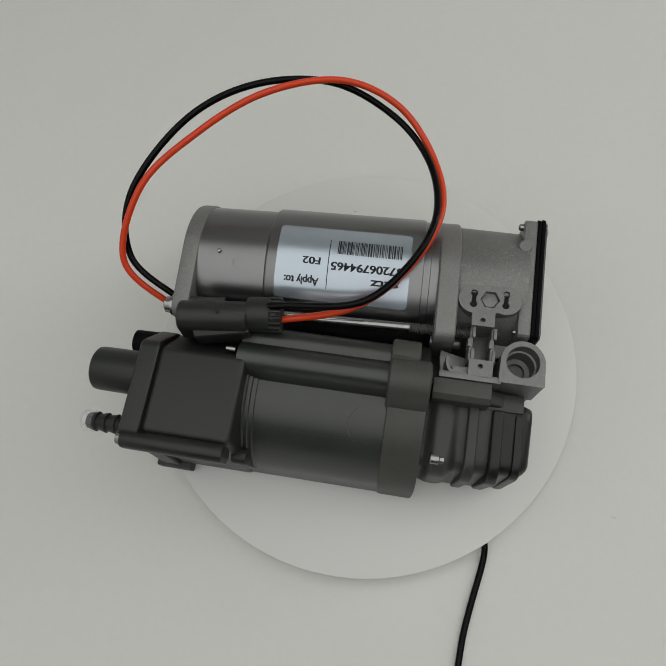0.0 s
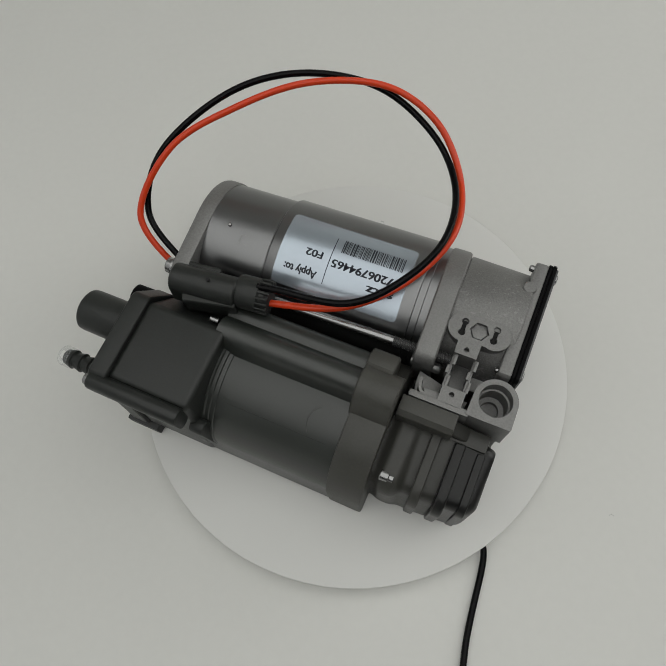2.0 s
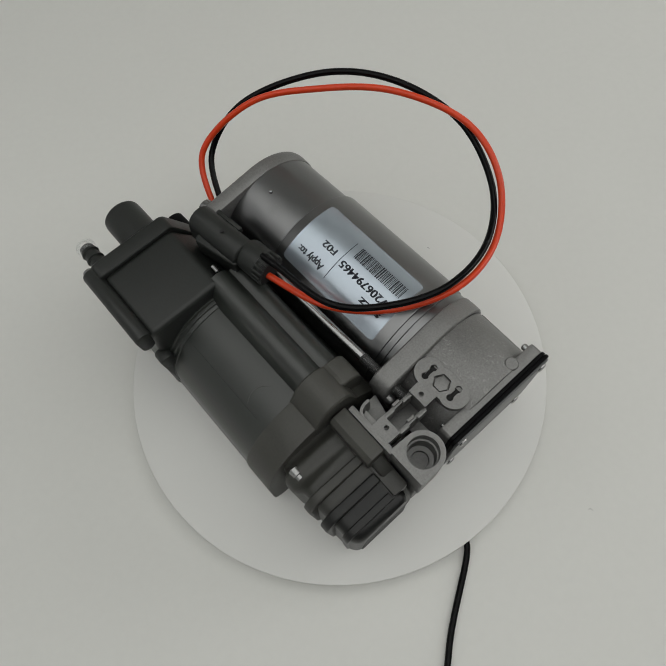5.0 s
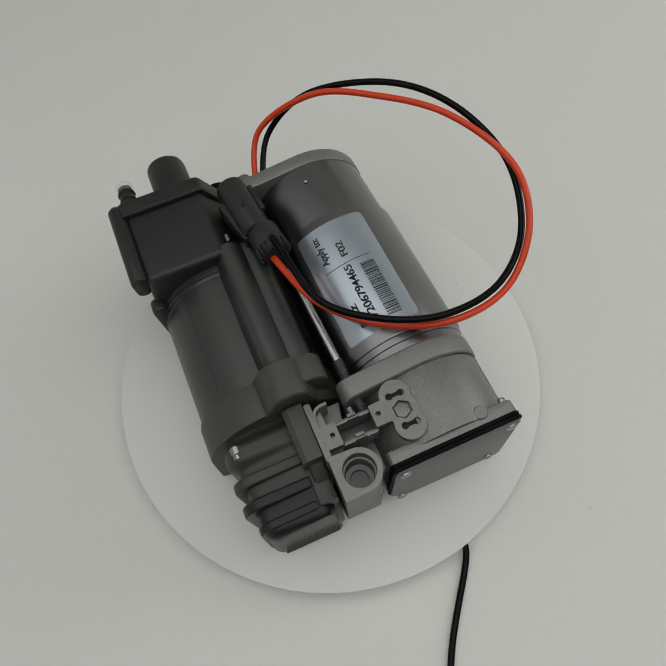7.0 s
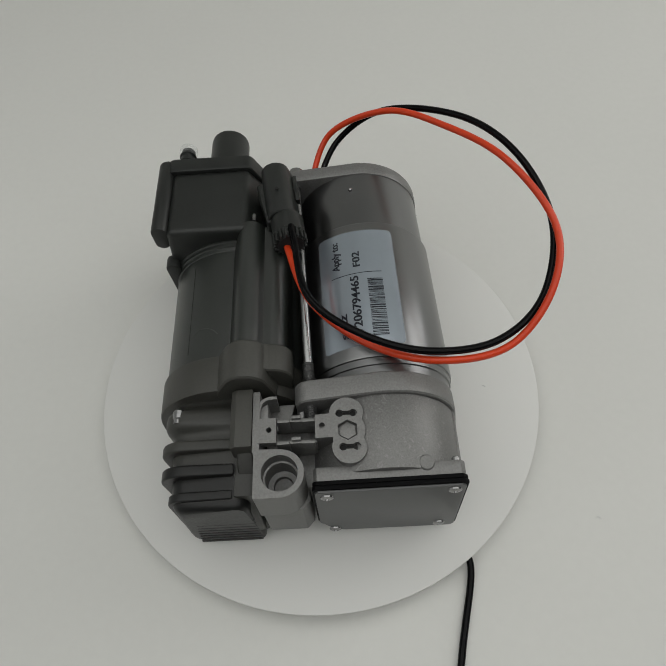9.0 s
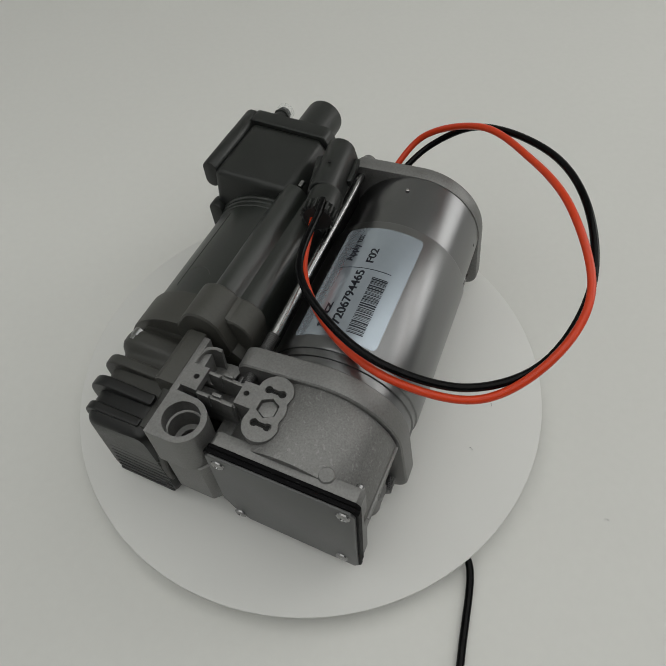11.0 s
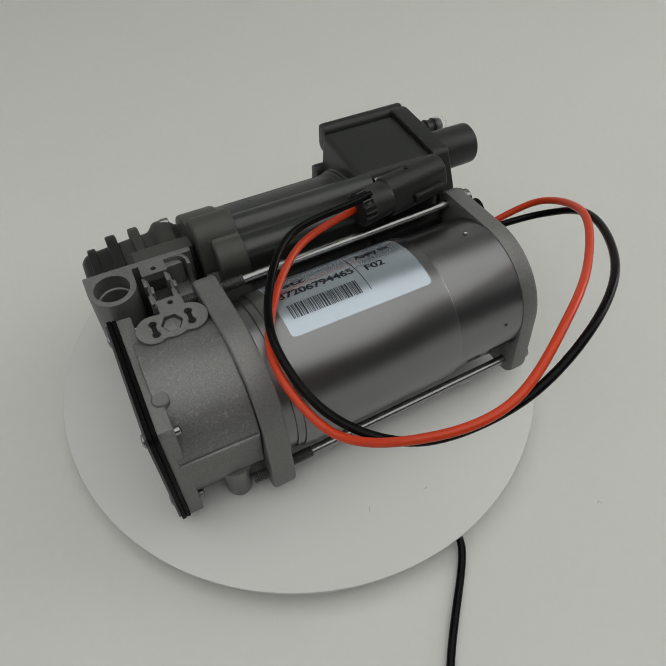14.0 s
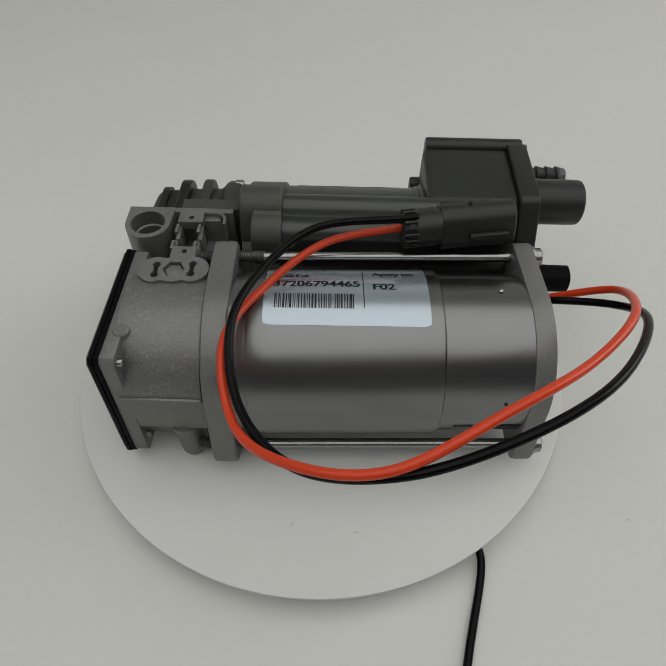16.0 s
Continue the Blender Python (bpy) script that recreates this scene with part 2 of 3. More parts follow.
def dumbbell(u, v):
    return circle(u, v + 2.9, 1.75, 10, -55, 235) + circle(u, v - 2.9, 1.75, 10, 125, 415)


# motor
motor = part("motor_can", lathe(B(), [(-90, 33), (-89.5, 34.6), (-51.6, 34.9), (-50.8, 36.2), (-50, 36.5), (27, 36.5), (28, 36.3), (28.3, 35.6), (31.5, 35.5), (31.8, 34.8), (38, 34.8)], (MY, MZ), seg=128), STEEL, comp, "brushed zinc-plated cylindrical motor housing")
part("dimple", lathe(B(), [(76.0, 1.1), (77.3, 0.9), (77.6, 0.4)], (-75.7, 26.6), axis="z", seg=12), CHROME, motor)
lug_outline = hull([(MY, MZ, 35.4), (*ROD_A, 6.3), (*ROD_B, 7.0)], 5)
cap = part("end_cap", prism(B(), lug_outline, -95.6, -86.8, bevel=1.6), CAST, comp, "cast aluminium motor end cap")
part("wire_grommet", lathe(B(), [(-98, 5), (-97.4, 6.2), (-95, 6.4)], (3, 47.5), seg=24, squash=(1, 1)), RUBBER, cap)
flange = part("motor_flange", prism(B(), hull([(MY - 1.2, MZ, 36.7), (*ROD_A, 6.8), (*ROD_B, 8)], 5), 35.6, 46.2, bevel=1.7, seg=3), CAST, comp, "cast aluminium flange with bolt lugs")
for y, z in (ROD_A, ROD_B):
    rod = part("through_bolt", lathe(B(), [(-94, 2.25), (24, 2.25), (24.6, 2.1), (36, 2.1)], (y, z), seg=20), CHROME, comp, "long polished steel through bolt")
    part("bolt_head", lathe(B(), [(-101, 1.5), (-100.6, 3.2), (-99.9, 4.1), (-97, 4.4), (-96.6, 5.4), (-95.4, 5.4)], (y, z), seg=24), CHROME, rod)
    prof = []
    for k in range(14):
        prof += [(24 + k * 0.9, 2.2), (24.45 + k * 0.9, 2.75)]
    part("thread", lathe(B(), prof, (y, z), seg=16), THREAD, rod)
    prof = []
    for k in range(9):
        prof += [(45.5 + k * 0.9, 2.2), (45.95 + k * 0.9, 2.75)]
    part("thread", lathe(B(), prof + [(54, 1.8)], (y, z), seg=16), THREAD, rod)
    rod.matrix_basis = YAW
for ob in (motor, cap, flange):
    ob.matrix_basis = YAW

# crankcase: round above the parting line, straight walls below
arc = circle(MY, MZ, 34.6, 40, 17, 172)
part("crankcase", prism(B(), arc + [(-4.5, 30), (0, 24), (58, 24), (63.2, 27)], 45.5, 79.5, bevel=0.9), CRANK, comp, "rough sand-cast aluminium crankcase")
part("parting_ridge", box(B(), 46, 79, 63, 65.0, 50.2, 51.5, 0.35), CAST, comp)
part("crankcase_skirt", box(B(), 50, 79, 4, 57, 12, 25, 1), CAST, comp)
rim = [(-1.5, 24), (4, 12), (10, 7), (52, 6.6), (63.6, 6.6), (65.2, 10), (62.9, 71.5), (61.0, 73.8), (0, 72.6), (-1.5, 71)]
part("crankcase_rim", prism(B(), [(30 + (y - 30) * 0.985, 40 + (z - 40) * 0.985) for y, z in rim], 76.2, 82.6, bevel=1.0), CAST, comp)
gasket = part("gasket", prism(B(), rim, 82.3, 84.2, bevel=0.6), RUBBER, comp, "black rubber gasket")
part("gasket_lip", prism(B(), [(31 + (y - 31) * 1.008, 40 + (z - 40) * 1.006) for y, z in rim], 84.25, 86.2, bevel=0.6), RUBBER, gasket)
cover = part("cover_plate", prism(B(), [(31 + (y - 31) * 0.975, 41 + (z - 41) * 0.97) for y, z in rim], 86.0, 87.2, bevel=0.35), PLATE, comp, "dark grey flat cover plate with four screws")
for y, z in ((4.3, 65.5), (57.6, 67.8), (56.6, 14), (6.1, 12)):
    part("screw", lathe(B(), [(87.2, 3.0), (87.8, 2.8), (88.3, 1.9), (88.4, 0.9), (87.9, 0.7)], (y, z), seg=20), CHROME, cover)
part("support_foot", lathe(B(), [(0, 3.4), (0.8, 4.8), (3, 5.6), (14, 6.2), (26, 7.4)], (57.5, 57.5), axis="z", seg=28), CAST, comp)
part("support_foot", lathe(B(), [(0, 3.4), (0.8, 4.8), (3, 5.6), (14, 6.2), (26, 7.4)], (57.5, 6), axis="z", seg=28), CAST, comp)
part("cast_boss", lathe(B(), [(56, 3.5), (73.2, 3.4), (73.8, 2.9)], (77.0, 46.5), axis="z", seg=24), CAST, comp)
part("stud", lathe(B(), [(73.6, 0.5), (73.8, 1.2), (74.3, 1.7), (76, 1.8), (77.5, 1.8)], (59.3, 69.0), seg=18), CHROME, comp)
part("stud", lathe(B(), [(73.6, 1.0), (74.2, 1.6), (80, 1.6)], (61, 17.5), seg=14), THREAD, comp)
part("stud", lathe(B(), [(74.6, 0.4), (74.8, 1.0), (75.3, 1.3), (78, 1.3)], (3.1, 66.2), seg=14), CHROME, comp)

# port block and mounting bracket
block_top = hull([(79.2, -14.6, 10.2), (88.9, -24.9, 0.6), (69.2, -24.9, 0.6)], 9)
port = part("port_block", filled(B(), block_top, [circle(79.2, -14.6, 7.7, 40)], 50, 76), CAST, comp, "cast aluminium port block with an open round port")
part("port_seat", lathe(B(), [(75, 7.75), (68.6, 7.7), (68.2, 6.9), (58, 6.7), (57.6, 4.4), (55, 4.2), (54.9, 0.02)], (79.2, -14.6), axis="z", seg=40, ends=False), CAST, port)
part("port_column", prism(B(), [(87.8, -25.2), (87.8, -7), (84, -3.4), (71, -3.4), (69.5, -6), (69.5, -25.2)], 16, 50.2, "z", 1.2), CAST, port)
part("port_column", box(B(), 67, 85, -25, -8.5, 8, 17, 1.5), CAST, port)
part("bracket_rail", box(B(), 41.5, 70, -26.4, -23.2, 40, 75.4, 0.7), CAST, comp)
lobes = [(54.2, 0.6), (64.8, 0.6), (64.8, 8.0)] + circle(69.3, 15.0, 7.4, 18, -112, 92) + [(66.4, 21.3)] + circle(61.8, 14.6, 7.4, 8, 66, 114) + [(57.2, 20.7)] + circle(54.2, 14.2, 7.4, 18, 90, 268)
hexagon = circle(61.8, 14.5, 4.7, 6, 0, 360)
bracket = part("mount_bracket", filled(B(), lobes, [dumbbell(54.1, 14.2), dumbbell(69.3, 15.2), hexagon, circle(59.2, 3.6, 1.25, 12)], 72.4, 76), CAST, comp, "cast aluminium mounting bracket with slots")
# dark plugs in the slots: their colour replaces the shade of deeper cuts
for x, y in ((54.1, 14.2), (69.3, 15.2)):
    part("slot_shade", prism(B(), dumbbell(x, y), 70, 73.7, "z"), HOLE_SHADE, bracket)
part("hexagon_floor", prism(B(), circle(61.8, 14.5, 5.2, 6), 70.4, 73.2, "z"), CAST, bracket)
part("hexagon_boss", prism(B(), circle(61.8, 14.5, 3.9, 6), 73, 74.9, "z", 0.35), CAST, bracket)
part("bracket_web", filled(B(), hull([(54.2, 14.2, 6.2), (69.3, 15, 6.2)], 15), [dumbbell(54.1, 14.2), dumbbell(69.3, 15.2)], 60, 72.4), CAST, bracket)
part("bracket_web", box(B(), 55, 64, 0.9, 9, 60, 72.4, 0.4), CAST, bracket)
part("bracket_pad", filled(B(), [(54.6, -24), (65.8, -24), (65.8, -16.1), (54.6, -16.1)], [circle(60, -19.2, 1.25, 12)], 71.5, 75.6), CAST, bracket)
for x in (55.0, 64.9):
    part("bracket_bar", box(B(), x - 0.8, x + 0.8, -16.3, 1.2, 60, 73.0, 0.4), CAST, bracket)
    for y0, y1, shift in ((-16.0, -10.4, 0.9), (-9.7, -5.6, -0.9), (-4.9, 0.5, 0.9)):
        part("bracket_tooth", box(B(), x + shift - 0.75, x + shift + 0.75, y0, y1, 66, 74.7, 0.35), CAST, bracket)
part("bracket_floor", box(B(), 55.2, 64.7, -22, 4, 50, 59, 0.5), CAST, bracket)
part("bracket_shoulder", prism(B(), [(46.6, -20.0), (48.6, -23.4), (54.9, -23.4), (54.9, -19.6)], 58, 73.2, "z", 0.6), CAST, bracket)
part("web_plate", prism(B(), [(43, -21), (54.9, -23), (54.9, -12), (42, -9), (42, -15)], 50, 61, "z", 0.6), CAST, bracket)
bend = [(p.x, p.y) for p in spline([(54.8, -23.7, 0), (50, -23.7, 0), (46.4, -22.4, 0), (44.9, -19.4, 0), (44.8, -16.0, 0)], 4)]
bm, rows = B(), []
for i, (x, y) in enumerate(bend):
    x0, y0 = bend[max(i - 1, 0)]
    x1, y1 = bend[min(i + 1, len(bend) - 1)]
    s = 0.7 / math.hypot(x1 - x0, y1 - y0)
    nx, ny = -(y1 - y0) * s, (x1 - x0) * s
    rows.append([bm.verts.new(c) for c in ((x - nx, y - ny, 58), (x + nx, y + ny, 58), (x + nx, y + ny, 75), (x - nx, y - ny, 75))])
for p, q in zip(rows, rows[1:]):
    for k in range(4):
        bm.faces.new((p[k], p[(k + 1) % 4], q[(k + 1) % 4], q[k]))
bm.faces.new(rows[0][::-1])
bm.faces.new(rows[-1])
part("curved_rib", bm, CAST, bracket)
part("cast_shelf", box(B(), 63, 79.5, -8, 8, 34, 55, 1.5), CAST, bracket)
part("pin", lathe(B(), [(36, 2.6), (50, 2.6), (51, 2)], (-5.5, 62), seg=16), THREAD, comp)

# dryer and plastic side
def spans(outline, cu, cv, n=240):
    """Distances from (cu, cv) to the far side of an outline at n even angles, 0 where a ray misses it."""
    out = []
    for k in range(n):
        dx, dy, far = math.cos(k * math.tau / n), math.sin(k * math.tau / n), 0
        for (u0, v0), (u1, v1) in zip(outline, outline[1:] + outline[:1]):
            den = dx * (v1 - v0) - dy * (u1 - u0)
            if abs(den) > 1e-9:
                t = ((u0 - cu) * (v1 - v0) - (v0 - cv) * (u1 - u0)) / den
                m = ((u0 - cu) * dy - (v0 - cv) * dx) / den
                if t > 0 and -1e-6 <= m <= 1 + 1e-6:
                    far = max(far, t)
        out.append(far)
    return out


def dryer_section():
    """The dryer's cross-section with its two ridges, filleted into one skin."""
    shapes = (hull([(DY, DZ, 36.6), (-74, 10, 4), (-14, 12, 5)], 5), hull([(-30, 73, 7.2), (-32, 60, 7)], 8), hull([(-19.2, 68.2, 7.2), (-24, 58, 8), (-15, 40, 6)], 6))
    far = [max(d) for d in zip(*(spans(o, DY, DZ) for o in shapes))]
    n = len(far)
    soft = [sum(w * far[(k + q) % n] for q, w in ((-1, 1), (0, 2), (1, 1))) / 4 for k in range(n)]
    return [(DY + d * math.cos(k * math.tau / n), DZ + d * math.sin(k * math.tau / n)) for k, d in enumerate(soft)]


dryer = part("dryer_tube", prism(B(), dryer_section(), -54, 23), DRYER, comp, "black plastic dryer cylinder")
part("step_ring", lathe(B(), [(-51, 38.8), (-48.2, 38.6), (-47.6, 37.9), (-46, 37.8), (-45.5, 37.2), (-43.6, 37.0), (-43, 36.4)], (DY, DZ), seg=96), DRYER, dryer)
part("seam_line", prism(B(), circle(-60.5, 63.35, 0.16, 6), -38, 14), PLASTIC, dryer)
part("scratch", tube(B(), spline([(6.5, DY - 5.5, DZ + 36.15), (3.6, DY - 8.5, DZ + 35.6), (2.2, DY - 12, DZ + 34.55), (2.4, DY - 15.6, DZ + 33.1), (4.2, DY - 19, DZ + 31.25)], 5), 0.22, 6), SCRATCH, dryer, "pale curved scratch")

collar = part("collar", prism(B(), hull([(DY, DZ, 38.2), (-73.6, 9, 5), (-14, 10, 5)], 5), 19.5, 38, bevel=1.3), OLIVE, comp, "olive-black plastic collar ring")
part("collar_boss", prism(B(), hull([(-30.4, 73.6, 10.2), (-36, 66, 9), (-26, 64, 9)], 8), 18.6, 38.4, bevel=2.0, seg=3), OLIVE, collar)
part("boss_fillet", prism(B(), [(-31, 82.6), (-26.5, 81.6), (-23, 79.2), (-19.5, 77.9), (-16, 77.4), (-16, 62), (-31, 62)], 18.9, 31.8, bevel=0.5), OLIVE, collar)
part("collar_boss", prism(B(), hull([(-19, 68.4, 9.6), (-19, 50, 9)], 8), 18.4, 32.4, bevel=1.6, seg=3), OLIVE, collar)

def radial(outline, cu, cv, n=72):
    """The outline's points seen from (cu, cv) at n even angles."""
    out = []
    for k in range(n):
        d = Vector((math.cos(k * math.tau / n), math.sin(k * math.tau / n)))
        far = 0
        for (u0, v0), (u1, v1) in zip(outline, outline[1:] + outline[:1]):
            e = Vector((u1 - u0, v1 - v0))
            den = d.x * e.y - d.y * e.x
            if abs(den) > 1e-9:
                t = ((u0 - cu) * e.y - (v0 - cv) * e.x) / den
                m = ((u0 - cu) * d.y - (v0 - cv) * d.x) / den
                if t > 0 and -1e-6 <= m <= 1 + 1e-6:
                    far = max(far, t)
        out.append((cu + d.x * far, cv + d.y * far))
    return out


def head_outline(x, grow=0.0):
    """The head's cross-section at x, grown by some millimetres: a screw hump near the collar, then a plain body that rounds off at the end."""
    d = grow + 4.2 * math.exp(-((x - 47) / 5.6) ** 4)
    if x > 82.5:
        d -= 5.4 * (1 - math.sqrt(max(1 - ((x - 82.5) / 6.4) ** 2, 0)))
    lean = max(0, x - 62) * 0.07
    return hull([(-59.2 + lean, 53 - lean * 0.5, max(6.6 + d, 1)), (-36, 56 - lean, max(6 + d * 0.5, 1)), (-33, 8, max(5 + d * 0.3, 1)), (-59 + lean, 12.2, max(8.6 + d * (0.35 if d > 0 else 1), 1))], 10)


def head_fin(bm, c, h, wide, start=72, stop=232):
    """A rounded fin on the head at x = c, from its top over the outer edge and down the side."""
    outer, inner = radial(head_outline(c, h), -46, 32, 120), radial(head_outline(c, -1.5), -46, 32, 120)
    ks = [k for k in range(120) if start <= k * 3 <= stop]
    prism(bm, [outer[k] for k in ks] + [inner[k] for k in reversed(ks)], c - wide / 2, c + wide / 2, bevel=wide * 0.49, seg=4)
    return bm


rings = [(x, radial(head_outline(x), -46, 32)) for x in [37 + k * 0.5 for k in range(103)] + [88.6]]
def skinned(bm, outlines):
    """Closes a row of outlines (x, points) into one solid."""
    loops = [[bm.verts.new((x, y, z)) for y, z in ring] for x, ring in outlines]
    for p, q in zip(loops, loops[1:]):
        for k in range(len(p)):
            bm.faces.new((p[k], p[(k + 1) % len(p)], q[(k + 1) % len(p)], q[k]))
    bm.faces.new(loops[0][::-1])
    bm.faces.new(loops[-1])
    return bm


head = part("cylinder_head", skinned(B(), rings[:65]), HEAD, comp, "olive-black ribbed cylinder head")
head_end = part("head_end", skinned(B(), rings[64:]), RIBBED, head, "black ribbed plastic end of the head")
part("fin", head_fin(B(), 60.6, 4.6, 5.0), HEAD, head)
part("fin", head_fin(B(), 72.0, 4.8, 5.2), RIBBED, head)
part("fin", head_fin(B(), 82.4, 1.7, 4.0), RIBBED, head)
part("head_wall", box(B(), 38, 84, -36, -27, 3, 62, 1.5), HEAD, head)
part("head_strip", prism(B(), [(-36.5, 50), (-26.6, 50), (-26.6, 74.6), (-34, 74.4), (-36.5, 72.4)], 39.5, 66.5, bevel=0.8), OLIVE, head)
part("head_gusset", prism(B(), [(64, 20), (64, 68), (72, 63.5), (81, 57.5), (86.5, 48), (88.4, 32), (88.4, 20)], -34.5, -26.8, "y", 1.8, 3), HEAD, head)
part("screw_column", lathe(B(), [(20, 5), (58, 5.2), (60.5, 4.6), (61.5, 3)], (47, -61.6), axis="z", seg=28), HEAD, head)
screw = part("head_screw", lathe(B(), [(42.6, 1.2), (42.6, 2.6), (43, 2.9), (46.6, 2.9), (47, 2.4), (49, 2.4)], (-62.6, 60.9), seg=20), CHROME, head, "bright zinc screw")
for k in range(8):
    part("end_rib", box(B(), 83, 89.3 - 0.1 * k, -61 + k * 0.5, -30, 5 + k * 4.6, 7.4 + k * 4.6, 0.9), RIBBED, head_end)

housing_outline = hull([(-70, 75.6, 4), (-34.5, 75.4, 4.5), (-25, 60, 5), (-17, 13, 5), (-74, 13, 5)], 10)
housing = part("valve_housing", prism(B(), housing_outline, -92, -49, bevel=3.2, seg=4), PLASTIC, comp, "black plastic valve housing with hose ports")
part("housing_flange", prism(B(), hull([(-72, 77.4, 4.6), (-33.4, 77.4, 4.8), (-24, 60, 5), (-18, 14, 6), (-75, 14, 6)], 10), -100.8, -91.2, bevel=1.3, seg=3), PLASTIC, housing)
sleeve = part("bolt_sleeve", prism(B(), hull([(-77.4, 77.4, 4.4), (-77.4, 70, 4)], 12), -99.6, -50.5, bevel=1.2), PLASTIC, housing)
part("bolt", lathe(B(), [(-102.8, 1.5), (-102.4, 3.0), (-99, 3.4)], (-77.4, 76), seg=18), CHROME, housing, "bright steel bolt head")
part("lower_lug", prism(B(), hull([(-75, 55, 4), (-72, 20, 5)], 12), -52, -44.5, bevel=1.2), PLASTIC, housing)
part("housing_foot", box(B(), -106, -86, -82.5, -66, 0, 9, 1.2), PLASTIC, housing)
part("housing_foot", box(B(), -100, -60, -78, -20, 0, 12, 1.2), PLASTIC, housing)
part("hose_port", lathe(B(), [(-100, 7.0), (-124.6, 7.2), (-124.4, 9.6), (-123.6, 10.5), (-122, 10.8), (-99, 11)], (-44.5, 69.5), seg=48), PLASTIC, housing, "wide black hose port")
prof = [(-123.4, 2.2), (-123.4, 3.4), (-122.8, 3.9)]
for k in range(4):
    prof += [(-122.4 + k * 5, 3.9), (-118.4 + k * 5, 4.9), (-117.9 + k * 5, 4.1)]
part("barbed_nozzle", lathe(B(), prof + [(-99, 4.2)], (-70.3, 66), seg=28), PLASTIC, housing, "small black barbed hose nozzle")
part("nozzle_cap", lathe(B(), [(-119.5, 5.3), (-124.6, 5.3), (-125.6, 4.6), (-126, 2)], (-70.3, 66), seg=28, ends=False), CLEAR, housing, "clear plastic nozzle cap")
part("rubber_stub", lathe(B(), [(-122.6, 5), (-121.8, 6.6), (-98, 7)], (-21, 40.5), seg=28), RUBBER, housing)
part("housing_screw", lathe(B(), [(-60.2, 0.8), (-59.8, 1.5), (-55.4, 1.5), (-55, 0.8)], (-27.8, 77.8), seg=14), CHROME, housing)

# plug connector
conn = part("connector", prism(B(), hull([(-1.5, 0.4, 7.5), (1.2, -5, 6.4), (-6.6, -8.2, 3)], 12), -18, 15.5, bevel=1.8, seg=3), PLASTIC, comp, "black plastic wire connector")
conn.matrix_basis = pose(-0.0670, -0.0130, 0.0828, 0, 2, 7)
part("connector_skirt", prism(B(), [(-17, 5), (15, 5), (16.5, -9.5), (-9.5, -12.5)], -11.5, 1, "z", 1.4, 3), PLASTIC, conn)
part("latch", box(B(), -14, 3, 6.8, 9.2, -4.5, -0.5, 0.6), PLASTIC, conn)
# a dark disc on the surface, coloured like the shade in a hole
part("pin_hole_shade", lathe(B(), [(8.6, 0.9), (9.4, 0.9)], (2, -2), axis="z", seg=10), HOLE_SHADE, conn)
collar_plug = part("plug_collar", lathe(B(), [(15, 7.8), (17, 8.4), (26, 8.4), (27, 7.4), (29, 7.2)], (0.5, -0.6), seg=40), PLASTIC, conn)
for k in range(18):
    a = k * math.tau / 18
    rib = B()
    box(rib, 25.6, 31.6, 6.9, 8.7, -0.6, 0.6, 0.3, 1)
    bmesh.ops.rotate(rib, cent=(0, 0, 0), matrix=Matrix.Rotation(a, 3, "X"), verts=rib.verts[:])
    bmesh.ops.translate(rib, vec=(0, 0.5, -0.6), verts=rib.verts[:])
    part("grip_rib", rib, PLASTIC, collar_plug)
part("plug_core", lathe(B(), [(26, 7.3), (31.6, 6.9), (31.6, 3)], (0.5, -0.6), seg=32), HOLE_SHADE, conn)
# two dark boxes added to fill gaps that would show the bright platter
part("housing_side", box(B(), -86, -46, -20, -6.5, 8, 60, 1.5), PLASTIC, housing)
part("dark_gap_filler", box(B(), -86, -40, -13, -5.5, 6, 50, 1.2), PLASTIC, housing)
part("connector_bracket", box(B(), -84, -56, -22, -14, 60, 78, 1.5), PLASTIC, comp)

# wire loop
red_line = spline([(-42, -11.5, 80.8), (-34.7, -10.4, 80.1), (-2.5, 0.2, 80), (21, 24.8, 78.2), (33.7, 56, 81.1), (26.1, 89.8, 77.3), (4.6, 110.7, 89.5), (-26.2, 116.3, 98.3), (-61.9, 98.8, 105.2), (-94.1, 75, 99.4), (-118.5, 46.2, 91.6), (-127.4, 14.1, 70), (-106.5, 1.1, 50.1), (-96, 1, 46)])
part("red_wire", tube(B(), red_line, 1.75), RED, comp, "red insulated wire")
black_line = spline([(-42, -8, 88.6), (-33.2, -6.4, 88.6), (0.5, -0.3, 88.4), (20.7, 21.8, 86.9), (31, 50.8, 85.5), (24.7, 84.1, 80.2), (3.2, 108.6, 83.1), (-30.5, 116.4, 95.9), (-68.8, 104.9, 103.3), (-100.9, 81.9, 100.4), (-125.1, 45.6, 86.9), (-126.6, 18.9, 65.8), (-103.9, 5.2, 52.4), (-96, 5, 48)])
part("black_wire", tube(B(), black_line, 1.75), BLACK, comp, "black insulated wire")

# label, bent round the motor
LR = 36.62


def bent(u, a, lift=0.0):
    """A point on the motor's skin: u along the axis, a degrees over the top, turned a little with u: the label is stuck on askew."""
    a += (21 - u) * 0.025
    return (u, MY + (LR + lift) * math.sin(radians(a)), MZ + (LR + lift) * math.cos(radians(a)))


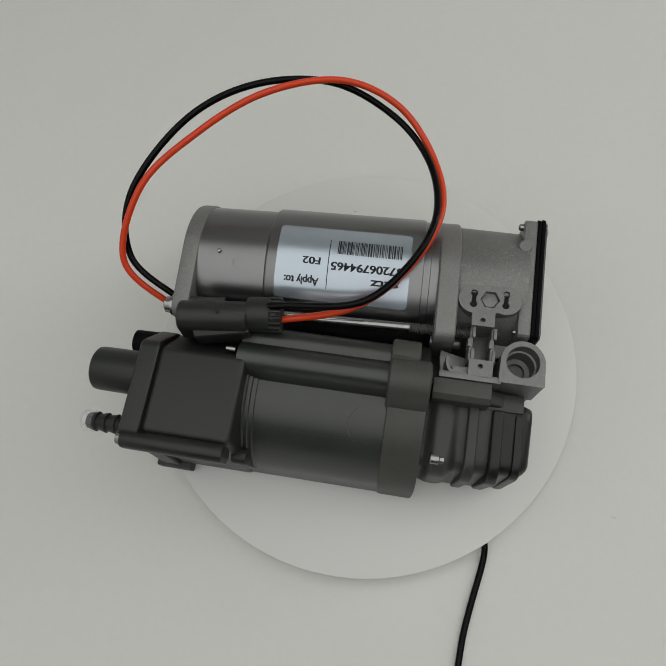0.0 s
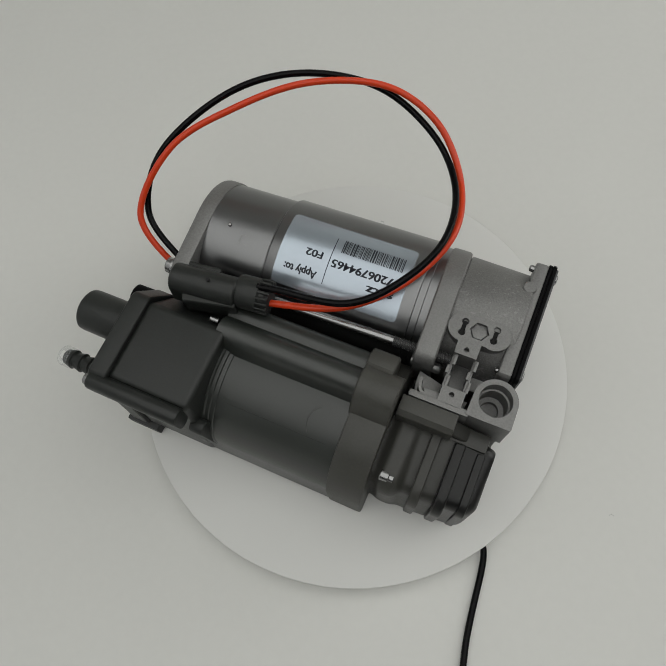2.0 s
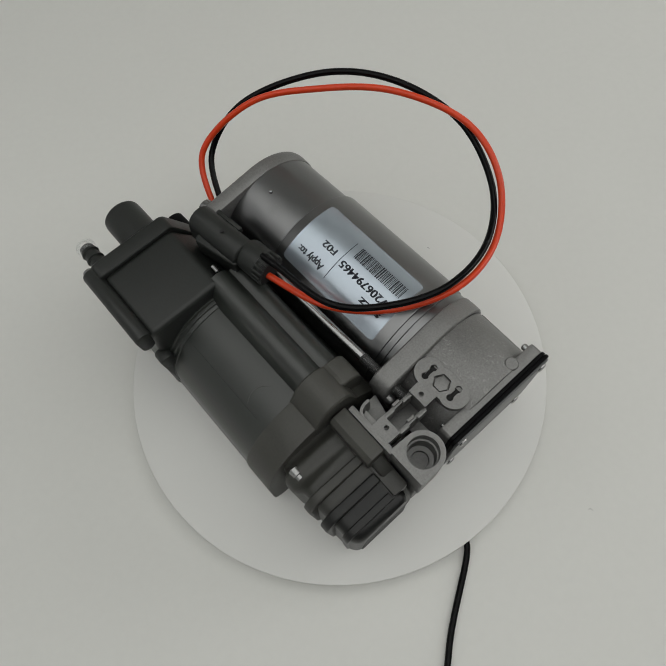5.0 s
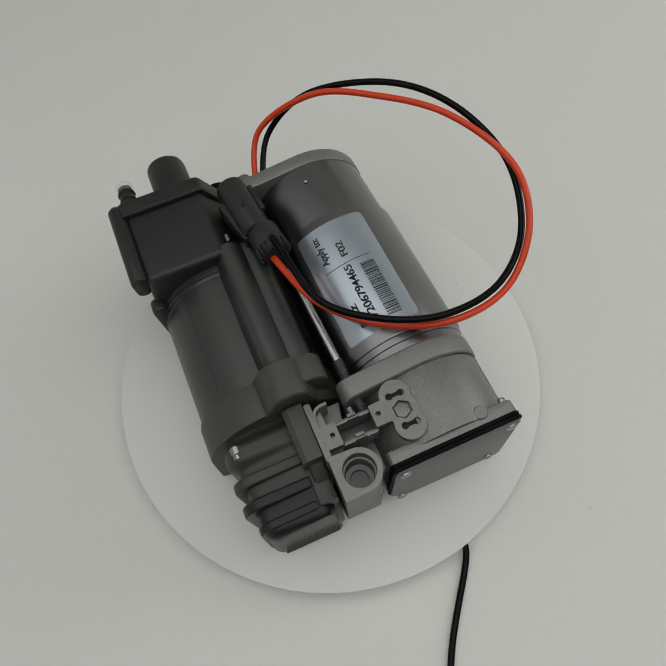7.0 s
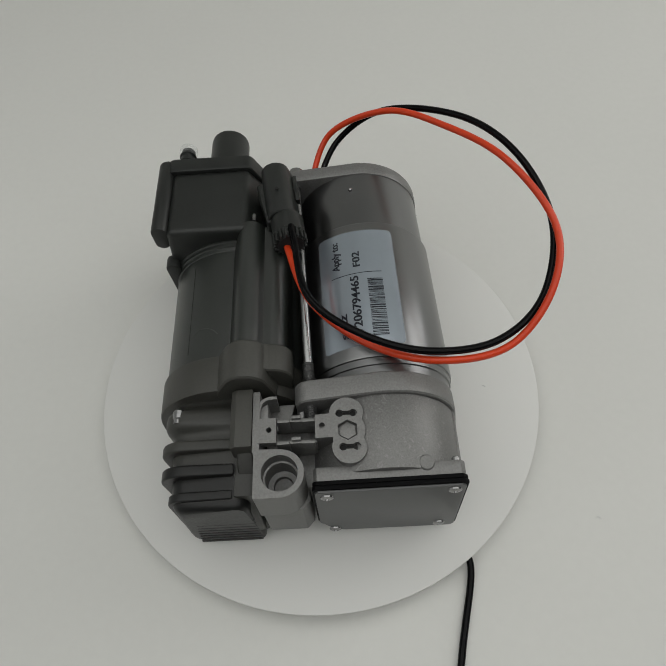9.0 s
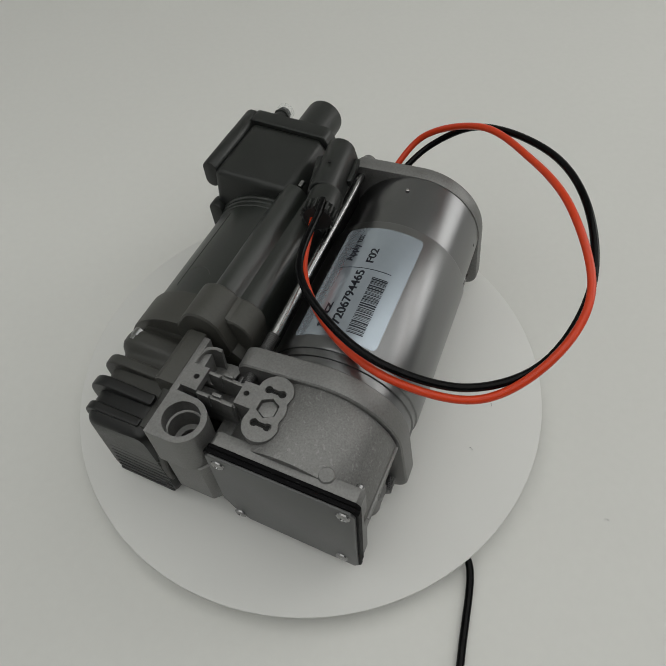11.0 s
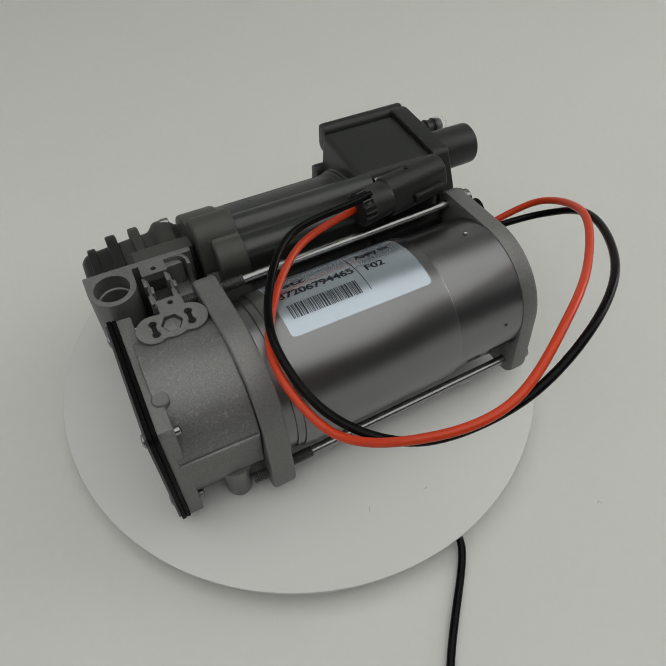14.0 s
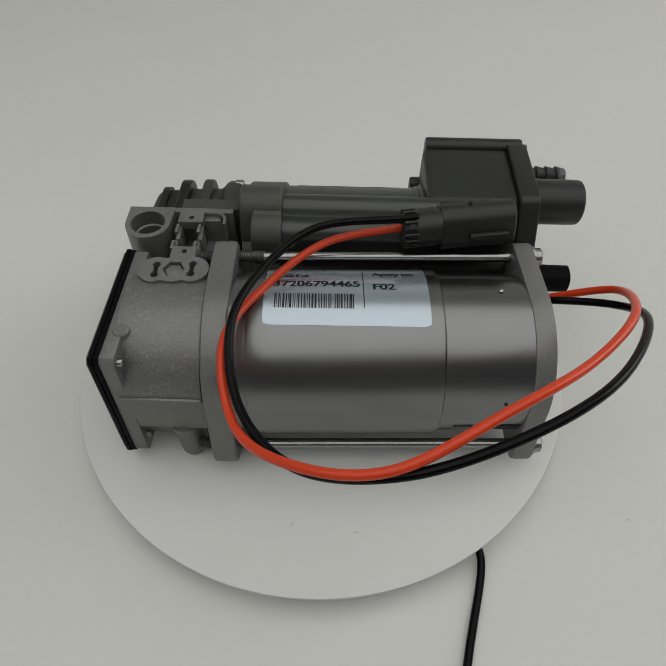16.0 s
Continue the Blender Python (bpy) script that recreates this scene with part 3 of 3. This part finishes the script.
def patch(bm, u0, u1, a0, a1, lift, n=24, corner=0.0):
    """A thin bent sheet with rounded corners."""
    rows = []
    for k in range(n + 1):
        a = a0 + (a1 - a0) * k / n
        d = min(a - a0, a1 - a) * math.tau * LR / 360
        inset = corner - math.sqrt(max(corner ** 2 - (corner - d) ** 2, 0)) if corner and d < corner else 0
        rows.append([bm.verts.new(bent(u, a, lift)) for u in (u0 + inset, u1 - inset)])
    for p, q in zip(rows, rows[1:]):
        bm.faces.new((p[0], p[1], q[1], q[0]))
    return bm


stamp = B()
for u0, u1, a0, a1 in ((-68.2, -62.8, -22.2, -21.4), (-68.2, -62.8, -14.6, -13.9), (-68.2, -67.7, -21.4, -14.6)):
    patch(stamp, u0, u1, a0, a1, -1.55, 6)
part("stamped_mark", stamp, THREAD, motor)
# uncut openings: dark patches on the skin carry the shade as colour
part("vent_slot_shade", patch(B(), -88, -71, 99, 110, -1.62, 8), HOLE_SHADE, motor)
part("vent_slot_shade", patch(B(), -66, -58, 99, 103, -1.62, 8), HOLE_SHADE, motor)
part("pin_hole_shade", patch(B(), -77.6, -76.2, 72, 74.4, -1.62, 3), HOLE_SHADE, motor)
sticker = part("label", patch(B(), -45.6, 21.6, -42.0, 20.6, 0.0, 60, 2.2), LABEL, comp, "silvery blue-white paper label with black print")
sticker.matrix_basis = YAW


def writing(text, u, a, height):
    """Black letters on the label: they read along -u, and a is the angle of their foot."""
    cu = bpy.data.curves.new("writing", "FONT")
    cu.body, cu.size = text, height / 0.72
    cu.offset = 0.022 * height
    ob = new("writing", cu)
    me = ob.to_mesh()
    bm = B()
    bm.from_mesh(me)
    ob.to_mesh_clear()
    bpy.data.objects.remove(ob)
    return bm, u, a


def lettering(text, u, a, height, wide=None):
    bm, u, a = writing(text, u, a, height)
    xs = [v.co.x for v in bm.verts]
    k = wide / (max(xs) - min(xs)) if wide else 1
    low = min(xs)
    thick = bm.copy()
    both = B()
    for src, shift, lift in ((bm, 0.0, 0.05), (thick, 0.055 * height, 0.06)):
        for v in src.verts:
            v.co = Vector(bent(u - (v.co.x - low) * k - shift, a - math.degrees(v.co.y / LR), lift))
        me = bpy.data.meshes.new("letters")
        src.to_mesh(me)
        both.from_mesh(me)
        bpy.data.meshes.remove(me)
        src.free()
    part("writing", both, INK, sticker)


lettering("satz", 16.8, -21.2, 4.2, 13.8)
lettering("37206794465", 18.0, -10.0, 4.1, 35.4)
lettering("Apply to:", -23.0, -24.0, 4.0, 17.5)
lettering("F02", -23.0, -7.6, 3.7, 9.0)
part("divider_line", patch(B(), -19.25, -18.85, -31.5, 8.5, 0.05), INK, sticker)
bars, rng, u = B(), random.Random(7), -15.0
while u < 17.3:
    w = rng.choice((0.28, 0.28, 0.5, 0.8))
    patch(bars, u, min(u + w, 17.6), -3.0, 8.7, 0.05, 8)
    u += w + rng.choice((0.28, 0.28, 0.45, 0.6))
tagged(part("barcode", bars, INK, sticker), kind="stuff")



# ---- movement ----
def motions():
    walk(platter, [(t, pose(0, 0, 0, 0, 0, a)) for t, a in TURN])
    walk(comp, [(t, pose(0, 0, TOP, 0, 0, a)) for t, a in TURN])


motions()
